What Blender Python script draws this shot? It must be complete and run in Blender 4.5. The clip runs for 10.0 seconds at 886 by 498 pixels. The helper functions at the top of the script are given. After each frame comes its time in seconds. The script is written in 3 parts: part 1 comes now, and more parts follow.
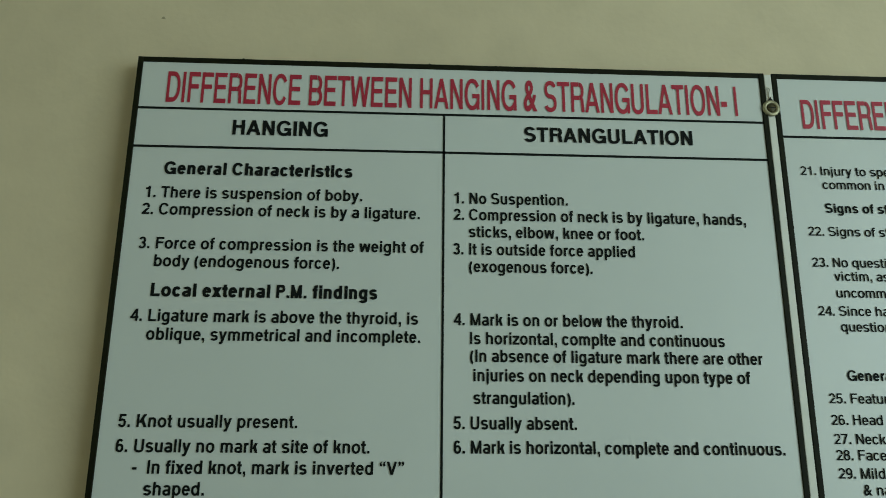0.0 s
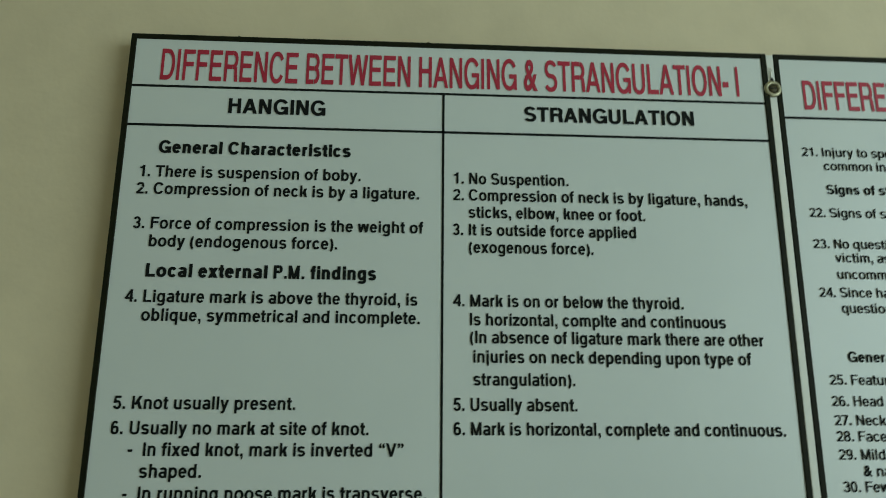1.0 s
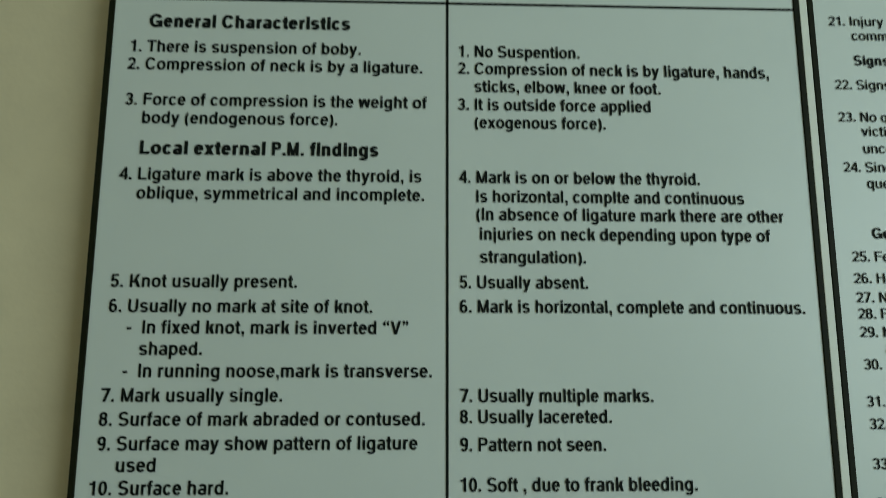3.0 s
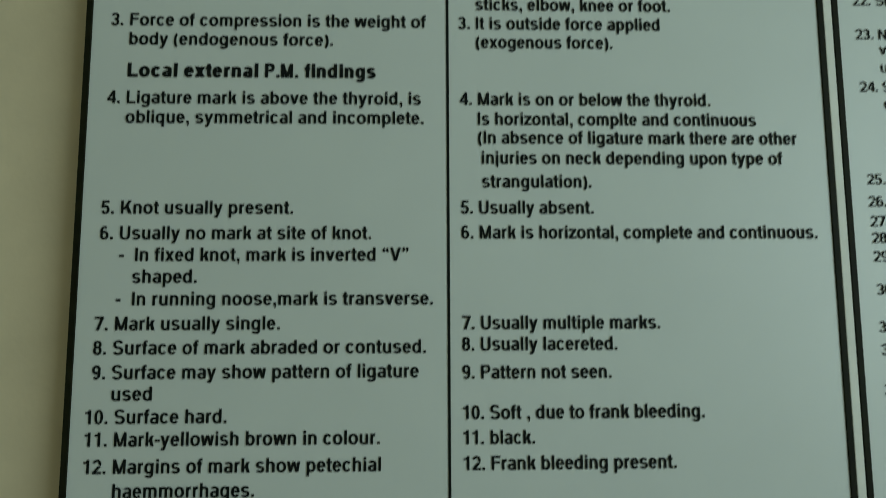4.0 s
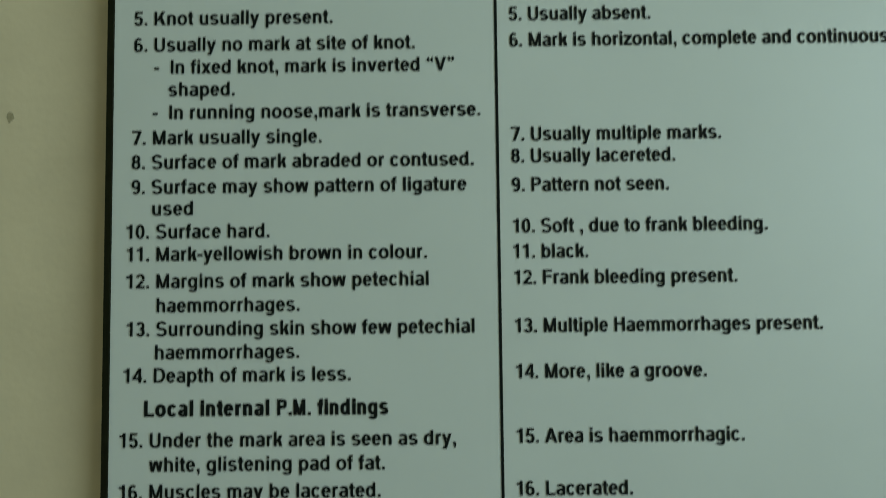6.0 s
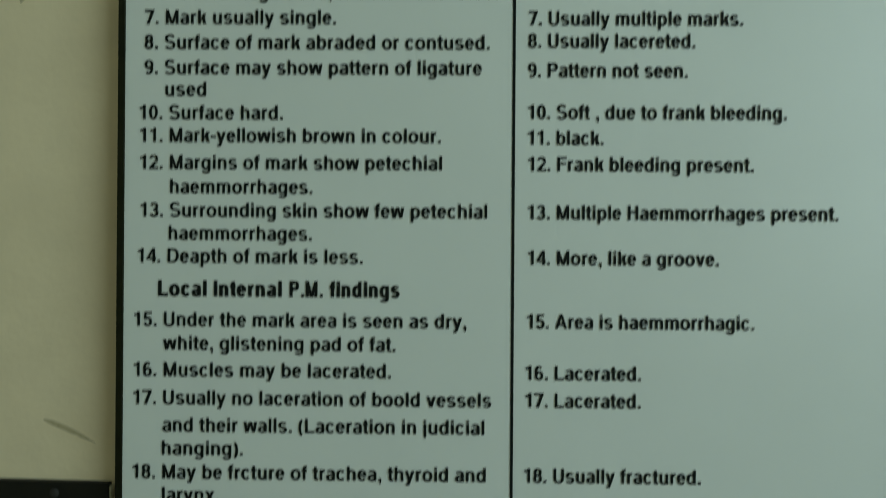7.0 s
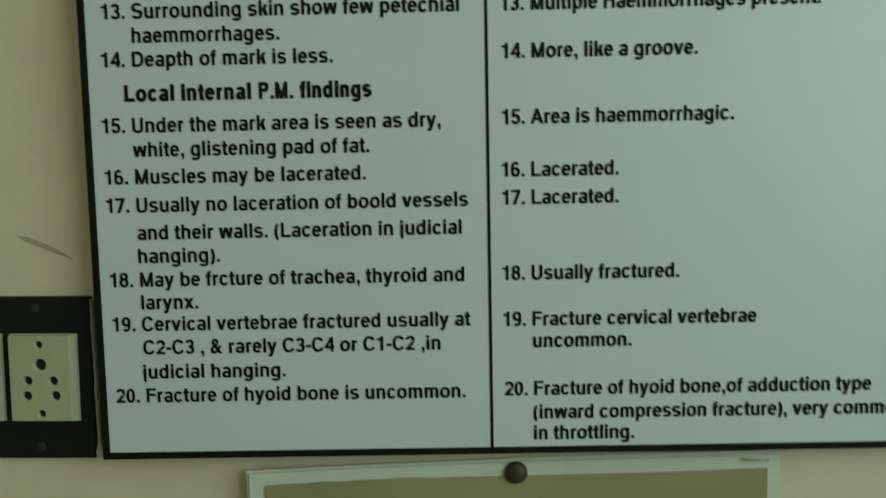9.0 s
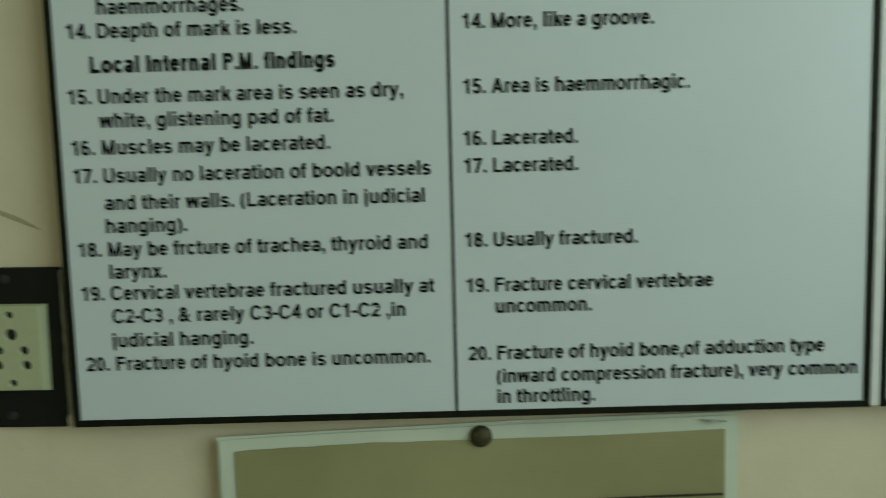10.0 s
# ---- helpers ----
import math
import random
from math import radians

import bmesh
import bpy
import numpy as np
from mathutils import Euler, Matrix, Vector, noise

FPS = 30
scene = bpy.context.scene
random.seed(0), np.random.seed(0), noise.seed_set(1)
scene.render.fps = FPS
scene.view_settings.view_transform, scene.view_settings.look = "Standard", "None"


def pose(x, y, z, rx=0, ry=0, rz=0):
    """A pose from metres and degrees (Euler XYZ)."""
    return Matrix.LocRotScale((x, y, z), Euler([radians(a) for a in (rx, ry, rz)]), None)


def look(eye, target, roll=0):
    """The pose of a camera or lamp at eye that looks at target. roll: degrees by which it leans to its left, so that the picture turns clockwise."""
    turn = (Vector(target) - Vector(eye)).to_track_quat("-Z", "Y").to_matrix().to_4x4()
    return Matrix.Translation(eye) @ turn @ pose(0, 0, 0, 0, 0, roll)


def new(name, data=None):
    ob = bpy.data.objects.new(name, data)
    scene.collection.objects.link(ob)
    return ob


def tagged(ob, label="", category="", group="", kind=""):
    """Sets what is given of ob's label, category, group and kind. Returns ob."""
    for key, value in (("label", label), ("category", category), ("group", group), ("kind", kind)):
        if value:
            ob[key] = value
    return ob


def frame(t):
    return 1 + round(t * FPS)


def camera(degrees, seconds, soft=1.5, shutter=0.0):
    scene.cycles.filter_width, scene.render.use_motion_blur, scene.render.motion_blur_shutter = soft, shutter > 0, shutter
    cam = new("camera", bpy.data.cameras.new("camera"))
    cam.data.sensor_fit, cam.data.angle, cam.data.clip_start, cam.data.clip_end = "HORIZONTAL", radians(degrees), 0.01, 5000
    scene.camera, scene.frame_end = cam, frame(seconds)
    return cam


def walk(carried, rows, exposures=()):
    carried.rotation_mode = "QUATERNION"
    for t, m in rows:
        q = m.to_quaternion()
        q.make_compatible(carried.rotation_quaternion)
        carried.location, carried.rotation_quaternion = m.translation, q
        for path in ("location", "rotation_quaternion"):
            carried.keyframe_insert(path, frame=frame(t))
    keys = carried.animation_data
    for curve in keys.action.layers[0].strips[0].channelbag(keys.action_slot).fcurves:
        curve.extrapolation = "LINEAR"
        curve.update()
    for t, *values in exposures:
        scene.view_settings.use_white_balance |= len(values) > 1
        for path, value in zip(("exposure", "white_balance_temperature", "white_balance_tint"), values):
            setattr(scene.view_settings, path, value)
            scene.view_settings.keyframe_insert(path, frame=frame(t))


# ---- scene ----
cam = camera(63.79, 10.0, soft=0.75, shutter=1.1)
TOP = 1.95          # height of the charts' upper edge above the floor
# seconds; eye from the upper left corner of the first chart; yaw, pitch, roll
ROWS = [
    (0.0, 0.2677, -0.6298, -0.3416, -2.44, 13.96, -0.43),
    (0.1, 0.2666, -0.6293, -0.3425, -2.49, 14.00, -0.52),
    (0.4, 0.2649, -0.6257, -0.3435, -3.32, 13.89, -0.89),
    (0.5, 0.2640, -0.6252, -0.3427, -3.27, 13.69, -0.84),
    (0.6, 0.2636, -0.6245, -0.3438, -3.26, 13.67, -0.86),
    (0.9, 0.2611, -0.6209, -0.3484, -3.27, 13.47, -0.54),
    (1.0, 0.2611, -0.6199, -0.3497, -3.11, 13.30, -0.34),
    (1.1, 0.2615, -0.6189, -0.3514, -2.96, 13.29, -0.15),
    (1.4, 0.2589, -0.6152, -0.3592, -2.95, 12.89, -0.27),
    (1.5, 0.2583, -0.6151, -0.3606, -2.87, 12.54, -0.29),
    (1.6, 0.2587, -0.6142, -0.3628, -2.72, 12.45, -0.16),
    (1.9, 0.2588, -0.6087, -0.3712, -2.22, 11.43, -0.20),
    (2.0, 0.2586, -0.6065, -0.3737, -2.24, 11.43, -0.16),
    (2.1, 0.2602, -0.6043, -0.3767, -2.19, 11.20, -0.17),
    (2.4, 0.2637, -0.5965, -0.3877, -1.96, 10.41, -0.11),
    (2.5, 0.2645, -0.5948, -0.3907, -2.01, 10.28, -0.13),
    (2.6, 0.2653, -0.5919, -0.3944, -2.00, 9.81, -0.08),
    (2.7, 0.2665, -0.5900, -0.3984, -1.96, 9.70, -0.12),
    (3.8, 0.2727, -0.5643, -0.4338, -2.14, 7.48, 0.20),
    (3.9, 0.2718, -0.5629, -0.4355, -1.86, 6.79, 0.20),
    (4.0, 0.2713, -0.5611, -0.4400, -1.79, 6.86, 0.27),
    (4.1, 0.2714, -0.5588, -0.4442, -1.76, 6.49, 0.37),
    (4.4, 0.2709, -0.5530, -0.4550, -1.68, 5.57, -0.07),
    (4.5, 0.2714, -0.5516, -0.4590, -1.55, 5.70, -0.02),
    (4.6, 0.2703, -0.5504, -0.4634, -1.26, 5.51, 0.03),
    (4.9, 0.2678, -0.5451, -0.4786, -1.47, 4.80, 0.02),
    (5.0, 0.2676, -0.5438, -0.4820, -1.24, 4.60, 0.16),
    (5.1, 0.2661, -0.5418, -0.4896, -0.90, 4.31, 0.10),
    (5.4, 0.2610, -0.5363, -0.5112, -0.85, 4.04, -0.34),
    (5.5, 0.2596, -0.5336, -0.5199, -0.70, 3.69, -0.04),
    (5.6, 0.2588, -0.5330, -0.5280, 0.10, 3.42, 0.48),
    (5.7, 0.2552, -0.5317, -0.5333, 0.18, 3.45, 0.65),
    (6.8, 0.2516, -0.5248, -0.5879, 0.89, 0.40, 0.25),
    (6.9, 0.2503, -0.5254, -0.5948, 0.87, -0.02, -0.26),
    (7.0, 0.2503, -0.5249, -0.6018, 0.89, 0.09, -0.41),
    (7.1, 0.2493, -0.5243, -0.6083, 1.26, -0.24, -0.12),
    (7.4, 0.2464, -0.5273, -0.6251, 2.21, -0.47, -0.23),
    (7.5, 0.2453, -0.5258, -0.6322, 1.85, -0.89, -0.27),
    (7.6, 0.2450, -0.5258, -0.6402, 1.70, -1.08, 0.16),
    (7.9, 0.2497, -0.5220, -0.6548, 1.63, -1.70, 0.87),
    (8.0, 0.2501, -0.5215, -0.6614, 1.22, -2.05, 0.94),
    (8.1, 0.2517, -0.5204, -0.6677, 1.12, -2.74, 1.20),
    (8.4, 0.2566, -0.5179, -0.6856, 1.21, -3.26, 1.42),
    (8.5, 0.2578, -0.5176, -0.6913, 1.06, -3.63, 1.48),
    (8.6, 0.2595, -0.5183, -0.6938, 1.18, -3.65, 1.48),
    (8.9, 0.2649, -0.5199, -0.7033, 1.02, -4.36, 1.05),
    (9.0, 0.2667, -0.5205, -0.7071, 0.69, -4.58, 1.15),
    (9.1, 0.2676, -0.5222, -0.7106, 0.63, -4.53, 1.21),
    (9.4, 0.2733, -0.5256, -0.7181, 0.43, -5.26, 1.15),
    (9.5, 0.2751, -0.5279, -0.7209, 0.67, -5.14, 1.33),
    (9.6, 0.2769, -0.5288, -0.7206, 0.75, -5.24, 1.42),
    (9.9, 0.2839, -0.5324, -0.7229, 0.14, -5.28, 1.46),
    (10.0, 0.2861, -0.5323, -0.7248, -0.12, -5.23, 1.49),
    (10.1, 0.2894, -0.5322, -0.7277, -1.21, -5.16, 1.54),
]
# seconds, stops, white balance
EXPOSURES = [
    (0.0, -0.09, 6500, 10), (2.5, -0.01, 6500, 9.5), (3.0, -0.07, 6490, 9), (4.0, -0.24, 6480, 8.5), (4.5, -0.04, 6450, 7.5), (5.5, -0.04, 6450, 7.5),
    (7.0, 0.0, 6450, 7.5), (7.5, -0.08, 6460, 7.5), (8.0, 0.02, 6470, 7.5), (8.5, -0.02, 6510, 8), (9.0, 0.07, 6530, 8), (10.0, 0.14, 6550, 9.5),
]
walk(cam, [(t, pose(x, y, TOP + z, 90 + pitch, roll, yaw)) for t, x, y, z, yaw, pitch, roll in ROWS], EXPOSURES)

# ---- light: daylight from a window in the side wall ----
world = bpy.data.worlds.new("world")
scene.world = world
world.use_nodes = True
sky = world.node_tree.nodes.new("ShaderNodeTexSky")
sky.sky_type, sky.sun_disc = "NISHITA", False
sky.sun_elevation, sky.sun_rotation = radians(35), radians(200)
world.node_tree.links.new(sky.outputs["Color"], world.node_tree.nodes["Background"].inputs["Color"])
world.node_tree.nodes["Background"].inputs["Strength"].default_value = 0.1

def area(name, m, sx, sy, watts, colour):
    data = bpy.data.lights.new(name, "AREA")
    data.shape, data.size, data.size_y, data.energy, data.color = "RECTANGLE", sx, sy, watts, colour
    ob = new(name, data)
    ob.matrix_world = m
    return ob

area("window_daylight", look((1.93, -1.55, 1.8), (0.5, -1.55, 1.75)), 1.95, 1.2, 27.0, (0.77, 1.0, 0.98))

# ---- materials ----
def material(name, colour, rough=0.5, metal=0.0, vary=0.06, scale=40.0, large=3.0, bump=0.0, bump_scale=200.0, spec=0.5, tint=None):
    m = bpy.data.materials.new(name)
    m.use_nodes = True
    nt = m.node_tree
    b = nt.nodes["Principled BSDF"]
    tc = nt.nodes.new("ShaderNodeTexCoord")
    def noise_node(s, detail):
        n = nt.nodes.new("ShaderNodeTexNoise")
        n.inputs["Scale"].default_value, n.inputs["Detail"].default_value = s, detail
        nt.links.new(tc.outputs["Object"], n.inputs["Vector"])
        return n
    fine, broad = noise_node(scale, 4), noise_node(large, 3)
    add = nt.nodes.new("ShaderNodeMath")
    add.operation = "ADD"
    nt.links.new(fine.outputs["Fac"], add.inputs[0])
    nt.links.new(broad.outputs["Fac"], add.inputs[1])
    ramp = nt.nodes.new("ShaderNodeMapRange")
    ramp.inputs["From Min"].default_value, ramp.inputs["From Max"].default_value = 0.6, 1.4
    nt.links.new(add.outputs[0], ramp.inputs["Value"])
    mix = nt.nodes.new("ShaderNodeMix")
    mix.data_type = "RGBA"
    lo = tint or tuple(c * (1 - 2 * vary) for c in colour)
    mix.inputs["A"].default_value = (*lo, 1)
    mix.inputs["B"].default_value = (*[min(1, c * (1 + vary)) for c in colour], 1)
    nt.links.new(ramp.outputs["Result"], mix.inputs["Factor"])
    nt.links.new(mix.outputs["Result"], b.inputs["Base Color"])
    b.inputs["Roughness"].default_value, b.inputs["Metallic"].default_value = rough, metal
    b.inputs["Specular IOR Level"].default_value = spec
    if bump:
        bn = nt.nodes.new("ShaderNodeBump")
        bn.inputs["Strength"].default_value, bn.inputs["Distance"].default_value = bump, 0.001
        nt.links.new(noise_node(bump_scale, 5).outputs["Fac"], bn.inputs["Height"])
        nt.links.new(bn.outputs["Normal"], b.inputs["Normal"])
    return m

WALL = material("cream_wall_paint", (0.81, 0.705, 0.49), 0.55, vary=0.05, scale=25, large=2.2, bump=0.25, bump_scale=160, spec=0.3)
CEILING = material("white_ceiling_paint", (0.78, 0.77, 0.72), 0.8)
FLOOR = material("grey_floor_stone", (0.32, 0.31, 0.29), 0.4, vary=0.15, scale=60)
SHEET = material("white_laminate", (0.72, 0.78, 0.76), 0.38, vary=0.02, scale=12, large=2.5, bump=0.04, bump_scale=30)
EDGING = material("black_edging", (0.012, 0.014, 0.006), 0.55, vary=0.25, scale=80, spec=0.12)
INK = material("black_print", (0.008, 0.011, 0.010), 0.75, vary=0.1, spec=0.15)
RED = material("red_print", (0.50, 0.024, 0.058), 0.45, vary=0.08, scale=60)
STRIP = material("pale_batten_paint", (0.84, 0.85, 0.78), 0.5, vary=0.06, scale=50)
BRASS = material("dull_brass", (0.48, 0.45, 0.30), 0.5, 0.8, vary=0.2, scale=300)
BRONZE = material("dark_bronze", (0.080, 0.066, 0.026), 0.6, 0.3, vary=0.3, scale=300)
STEEL = material("grey_steel", (0.35, 0.35, 0.33), 0.4, 0.9, vary=0.15, scale=300)
BAKELITE = material("black_bakelite", (0.010, 0.011, 0.008), 0.5, vary=0.2, scale=60, spec=0.25, bump=0.1, bump_scale=300)
CREAM = material("cream_plastic", (0.50, 0.52, 0.31), 0.42, vary=0.05, scale=90)
DULL = material("blackened_steel", (0.03, 0.03, 0.027), 0.7, 0.2, vary=0.2, scale=300)
AGED = material("aged_cream_plastic", (0.39, 0.39, 0.255), 0.45, vary=0.08, scale=90)
# near-black colour that paints the shade inside holes and the screw slot
RECESS_SHADE = material("recess_shade", (0.012, 0.012, 0.01), 0.8)
PAPER = material("white_paper", (0.70, 0.75, 0.58), 0.7, vary=0.05, scale=30, large=6)
BROWN = material("olive_brown_print", (0.38, 0.35, 0.165), 0.48, vary=0.12, scale=9, large=4)
DARK_BROWN = material("dark_brown_print", (0.045, 0.035, 0.012), 0.6, vary=0.2)
SCUFF = material("grey_scuff", (0.47, 0.405, 0.25), 0.8, vary=0.15, scale=400)
PALE_CREAM = material("pale_cream_filler", (0.68, 0.66, 0.50), 0.75, vary=0.2, scale=200, bump=0.5, bump_scale=300)

# ---- building helpers ----
def to_mesh(name, bm, mat, smooth=False):
    me = bpy.data.meshes.new(name)
    bm.to_mesh(me)
    bm.free()
    me.materials.append(mat)
    if smooth:
        for p in me.polygons:
            p.use_smooth = True
    return me

def part(name, bm, mat, parent, label="", smooth=False):
    ob = new(name, to_mesh(name, bm, mat, smooth))
    ob.parent = parent
    if label:
        ob["label"] = label
    return ob

def thing(name, x, y, z, label, category, kind="", turn=0.0):
    ob = new(name)
    ob.empty_display_size = 0.05
    ob.matrix_world = pose(x, y, z, 0, turn, 0)
    return tagged(ob, label, category, kind=kind)

def box(x0, x1, y0, y1, z0, z1, bevel=0.0, bm=None):
    bm = bm or bmesh.new()
    r = bmesh.ops.create_cube(bm, size=1, matrix=Matrix.Translation(((x0 + x1) / 2, (y0 + y1) / 2, (z0 + z1) / 2)) @ Matrix.Diagonal((x1 - x0, y1 - y0, z1 - z0, 1)))
    if bevel:
        bmesh.ops.bevel(bm, geom=list({e for v in r["verts"] for e in v.link_edges}), offset=bevel, segments=2, affect="EDGES", profile=0.5)
    return bm

def turned(profile, segments=28):
    """A body of revolution round the y axis: rows of radius and y."""
    bm = bmesh.new()
    rings = []
    for r, y in profile:
        if r < 1e-6:
            rings.append([bm.verts.new((0, y, 0))])
        else:
            rings.append([bm.verts.new((r * math.cos(a), y, r * math.sin(a))) for a in (2 * math.pi * k / segments for k in range(segments))])
    for a, b in zip(rings, rings[1:]):
        for k in range(segments):
            vs = [a[k % len(a)], a[(k + 1) % len(a)], b[(k + 1) % len(b)], b[k % len(b)]]
            vs = [v for i, v in enumerate(vs) if v not in vs[:i]]
            if len(vs) > 2:
                bm.faces.new(vs)
    bmesh.ops.recalc_face_normals(bm, faces=bm.faces)
    return bm

def moved(bm, x, y, z):
    bmesh.ops.translate(bm, verts=bm.verts, vec=(x, y, z))
    return bm

# ---- the room ----
WALL_Y = 0.020
X0, X1, Y0, H = -2.3, 1.9, -3.6, 3.0

def structure(name, bm, mat, label):
    return tagged(new(name, to_mesh(name, bm, mat)), label, name.split("_")[0], kind="structure")

wall = structure("wall_north", box(X0 - 0.15, X1 + 0.15, WALL_Y, WALL_Y + 0.15, 0, H), WALL, "cream painted plaster wall behind the charts")
structure("wall_south", box(X0 - 0.15, X1 + 0.15, Y0 - 0.15, Y0, 0, H), WALL, "cream painted plaster wall")
structure("wall_west", box(X0 - 0.15, X0, Y0, WALL_Y, 0, H), WALL, "cream painted plaster wall")
east = box(X1, X1 + 0.15, Y0, -2.55, 0, H)
box(X1, X1 + 0.15, -0.55, WALL_Y, 0, H, bm=east)
box(X1, X1 + 0.15, -2.55, -0.55, 0, 1.18, bm=east)
box(X1, X1 + 0.15, -2.55, -0.55, 2.42, H, bm=east)
structure("wall_east", east, WALL, "cream painted plaster wall with a window opening")
structure("floor", box(X0 - 0.15, X1 + 0.15, Y0 - 0.15, WALL_Y + 0.15, -0.1, 0), FLOOR, "grey stone floor")
structure("ceiling", box(X0 - 0.15, X1 + 0.15, Y0 - 0.15, WALL_Y + 0.15, H, H + 0.1), CEILING, "white painted ceiling")

# scuffs on the wall
def scuff(x0, z0, x1, z1, width):
    bm = bmesh.new()
    d = Vector((x1 - x0, 0, z1 - z0))
    n = Vector((-d.z, 0, d.x)).normalized()
    rail = []
    for k in range(9):
        f = k / 8
        w = width * (0.25 + math.sin(math.pi * f) ** 0.7) * (0.8 + 0.4 * random.random()) * (1 - 0.55 * f)
        c = Vector((x0, WALL_Y - 0.0004, TOP + z0)) + d * f + n * 0.0008 * math.sin(math.pi * f)
        rail.append((bm.verts.new(c - n * w / 2), bm.verts.new(c + n * w / 2)))
    for a, b in zip(rail, rail[1:]):
        bm.faces.new((a[0], b[0], b[1], a[1]))
    return part("scuff", bm, SCUFF, wall, "grey rub mark on the paint")

scuff(-0.0655, -0.7345, -0.0250, -0.7525, 0.0044)
scuff(0.0095, 0.0537, 0.0135, 0.0530, 0.003)
scuff(-0.0850, -0.4045, -0.0858, -0.4130, 0.0060)

# ---- lettering ----
# advance widths of a bold grotesque, thousandths of the em
ADVANCE = {" ": 278, "&": 722, "(": 333, ")": 333, ",": 278, "-": 333, ".": 278, "“": 500, "”": 500}
ADVANCE.update({c: 556 for c in "0123456789aceksvxyJ"})
ADVANCE.update({c: 611 for c in "bdghnopquFLTZ"})
ADVANCE.update({c: 722 for c in "ABCDHKNRU"})
ADVANCE.update({c: 667 for c in "ESPVXY"})
ADVANCE.update({c: 278 for c in "ijlI"})
ADVANCE.update({"f": 333, "t": 333, "r": 389, "m": 889, "w": 778, "z": 500, "G": 778, "O": 778, "Q": 778, "M": 833, "W": 944})
# white space at the letters' sides: upright stems 66, bowls 34, slants and open ends 14
LEFT = {c: 66 for c in "bhiklmnpruBDEFHIKLMNPRU.,“”"}
LEFT.update({c: 34 for c in "acdegoqsCGOQS0235689&("})
LEFT.update({"1": 70, "-": 27})
RIGHT = {c: 66 for c in "dhmnuqilgHIMNU.,“”"}
RIGHT.update({c: 34 for c in "abceopsDGOQS0235689B&)CPR"})
RIGHT.update({"E": 46, "F": 24, "L": 28, "1": 150, "-": 27})
CAP, LOW, OVER = 716, 532, 14        # heights of capitals and small letters, overshoot of round ones
shapes = {}

def outline(body):
    """The built-in font's shape of a sign, as vertices and faces."""
    curve = bpy.data.curves.new("letter", "FONT")
    curve.body, curve.size, curve.offset, curve.resolution_u = body, 1.0, 0.02, 3
    ob = new("letter", curve)
    bpy.context.view_layer.update()
    me = bpy.data.meshes.new_from_object(ob.evaluated_get(bpy.context.evaluated_depsgraph_get()))
    verts = [(v.co.x, v.co.y) for v in me.vertices]
    faces = [tuple(p.vertices) for p in me.polygons]
    bpy.data.objects.remove(ob)
    bpy.data.curves.remove(curve)
    bpy.data.meshes.remove(me)
    return verts, faces

def span(verts, axis):
    return min(v[axis] for v in verts), max(v[axis] for v in verts)

class Pen:
    """Draws a letter from stems, bars, slants and bowls; each stroke lies a hair above the last."""
    def __init__(self, weight):
        self.v, self.t = weight, weight * 0.80
        self.verts, self.faces, self.layer = [], [], 0

    def quad(self, *corners):
        n = len(self.verts)
        self.verts += [(x / 1000, z / CAP, self.layer) for x, z in corners]
        self.faces.append((n, n + 1, n + 2, n + 3))
        self.layer += 1

    def stem(self, x, z0, z1, w=0):
        w = w or self.v
        self.quad((x, z0), (x + w, z0), (x + w, z1), (x, z1))

    def bar(self, x0, x1, z, h=0):
        h = h or self.t
        self.quad((x0, z), (x1, z), (x1, z + h), (x0, z + h))

    def slant(self, x0, z0, x1, z1, w=0):
        w = w or self.v * 1.06
        self.quad((x0, z0), (x0 + w, z0), (x1 + w, z1), (x1, z1))

    def bowl(self, x0, x1, z0, z1, a0=0, a1=360, thin=1.0):
        cx, cz, rx, rz = (x0 + x1) / 2, (z0 + z1) / 2, (x1 - x0) / 2, (z1 - z0) / 2
        n, steps = len(self.verts), max(6, int((a1 - a0) / 15))
        for k in range(steps + 1):
            a = math.radians(a0 + (a1 - a0) * k / steps)
            c, s = math.cos(a), math.sin(a)
            ux, uz = math.copysign(abs(c) ** 0.93, c), math.copysign(abs(s) ** 0.93, s)
            for ax, az in ((rx, rz), (rx - self.v, rz - self.t * thin)):
                self.verts.append(((cx + ax * ux) / 1000, (cz + az * uz) / CAP, self.layer))
        self.faces += [(n + 2 * k, n + 2 * k + 2, n + 2 * k + 3, n + 2 * k + 1) for k in range(steps)]
        self.layer += 1

def arch(p, x0, x1):
    """The shoulder and right stem of h, m and n."""
    p.bowl(x0, x1, LOW + OVER - 380, LOW + OVER, 0, 150)
    p.stem(x1 - p.v, 0, LOW + OVER - 190)

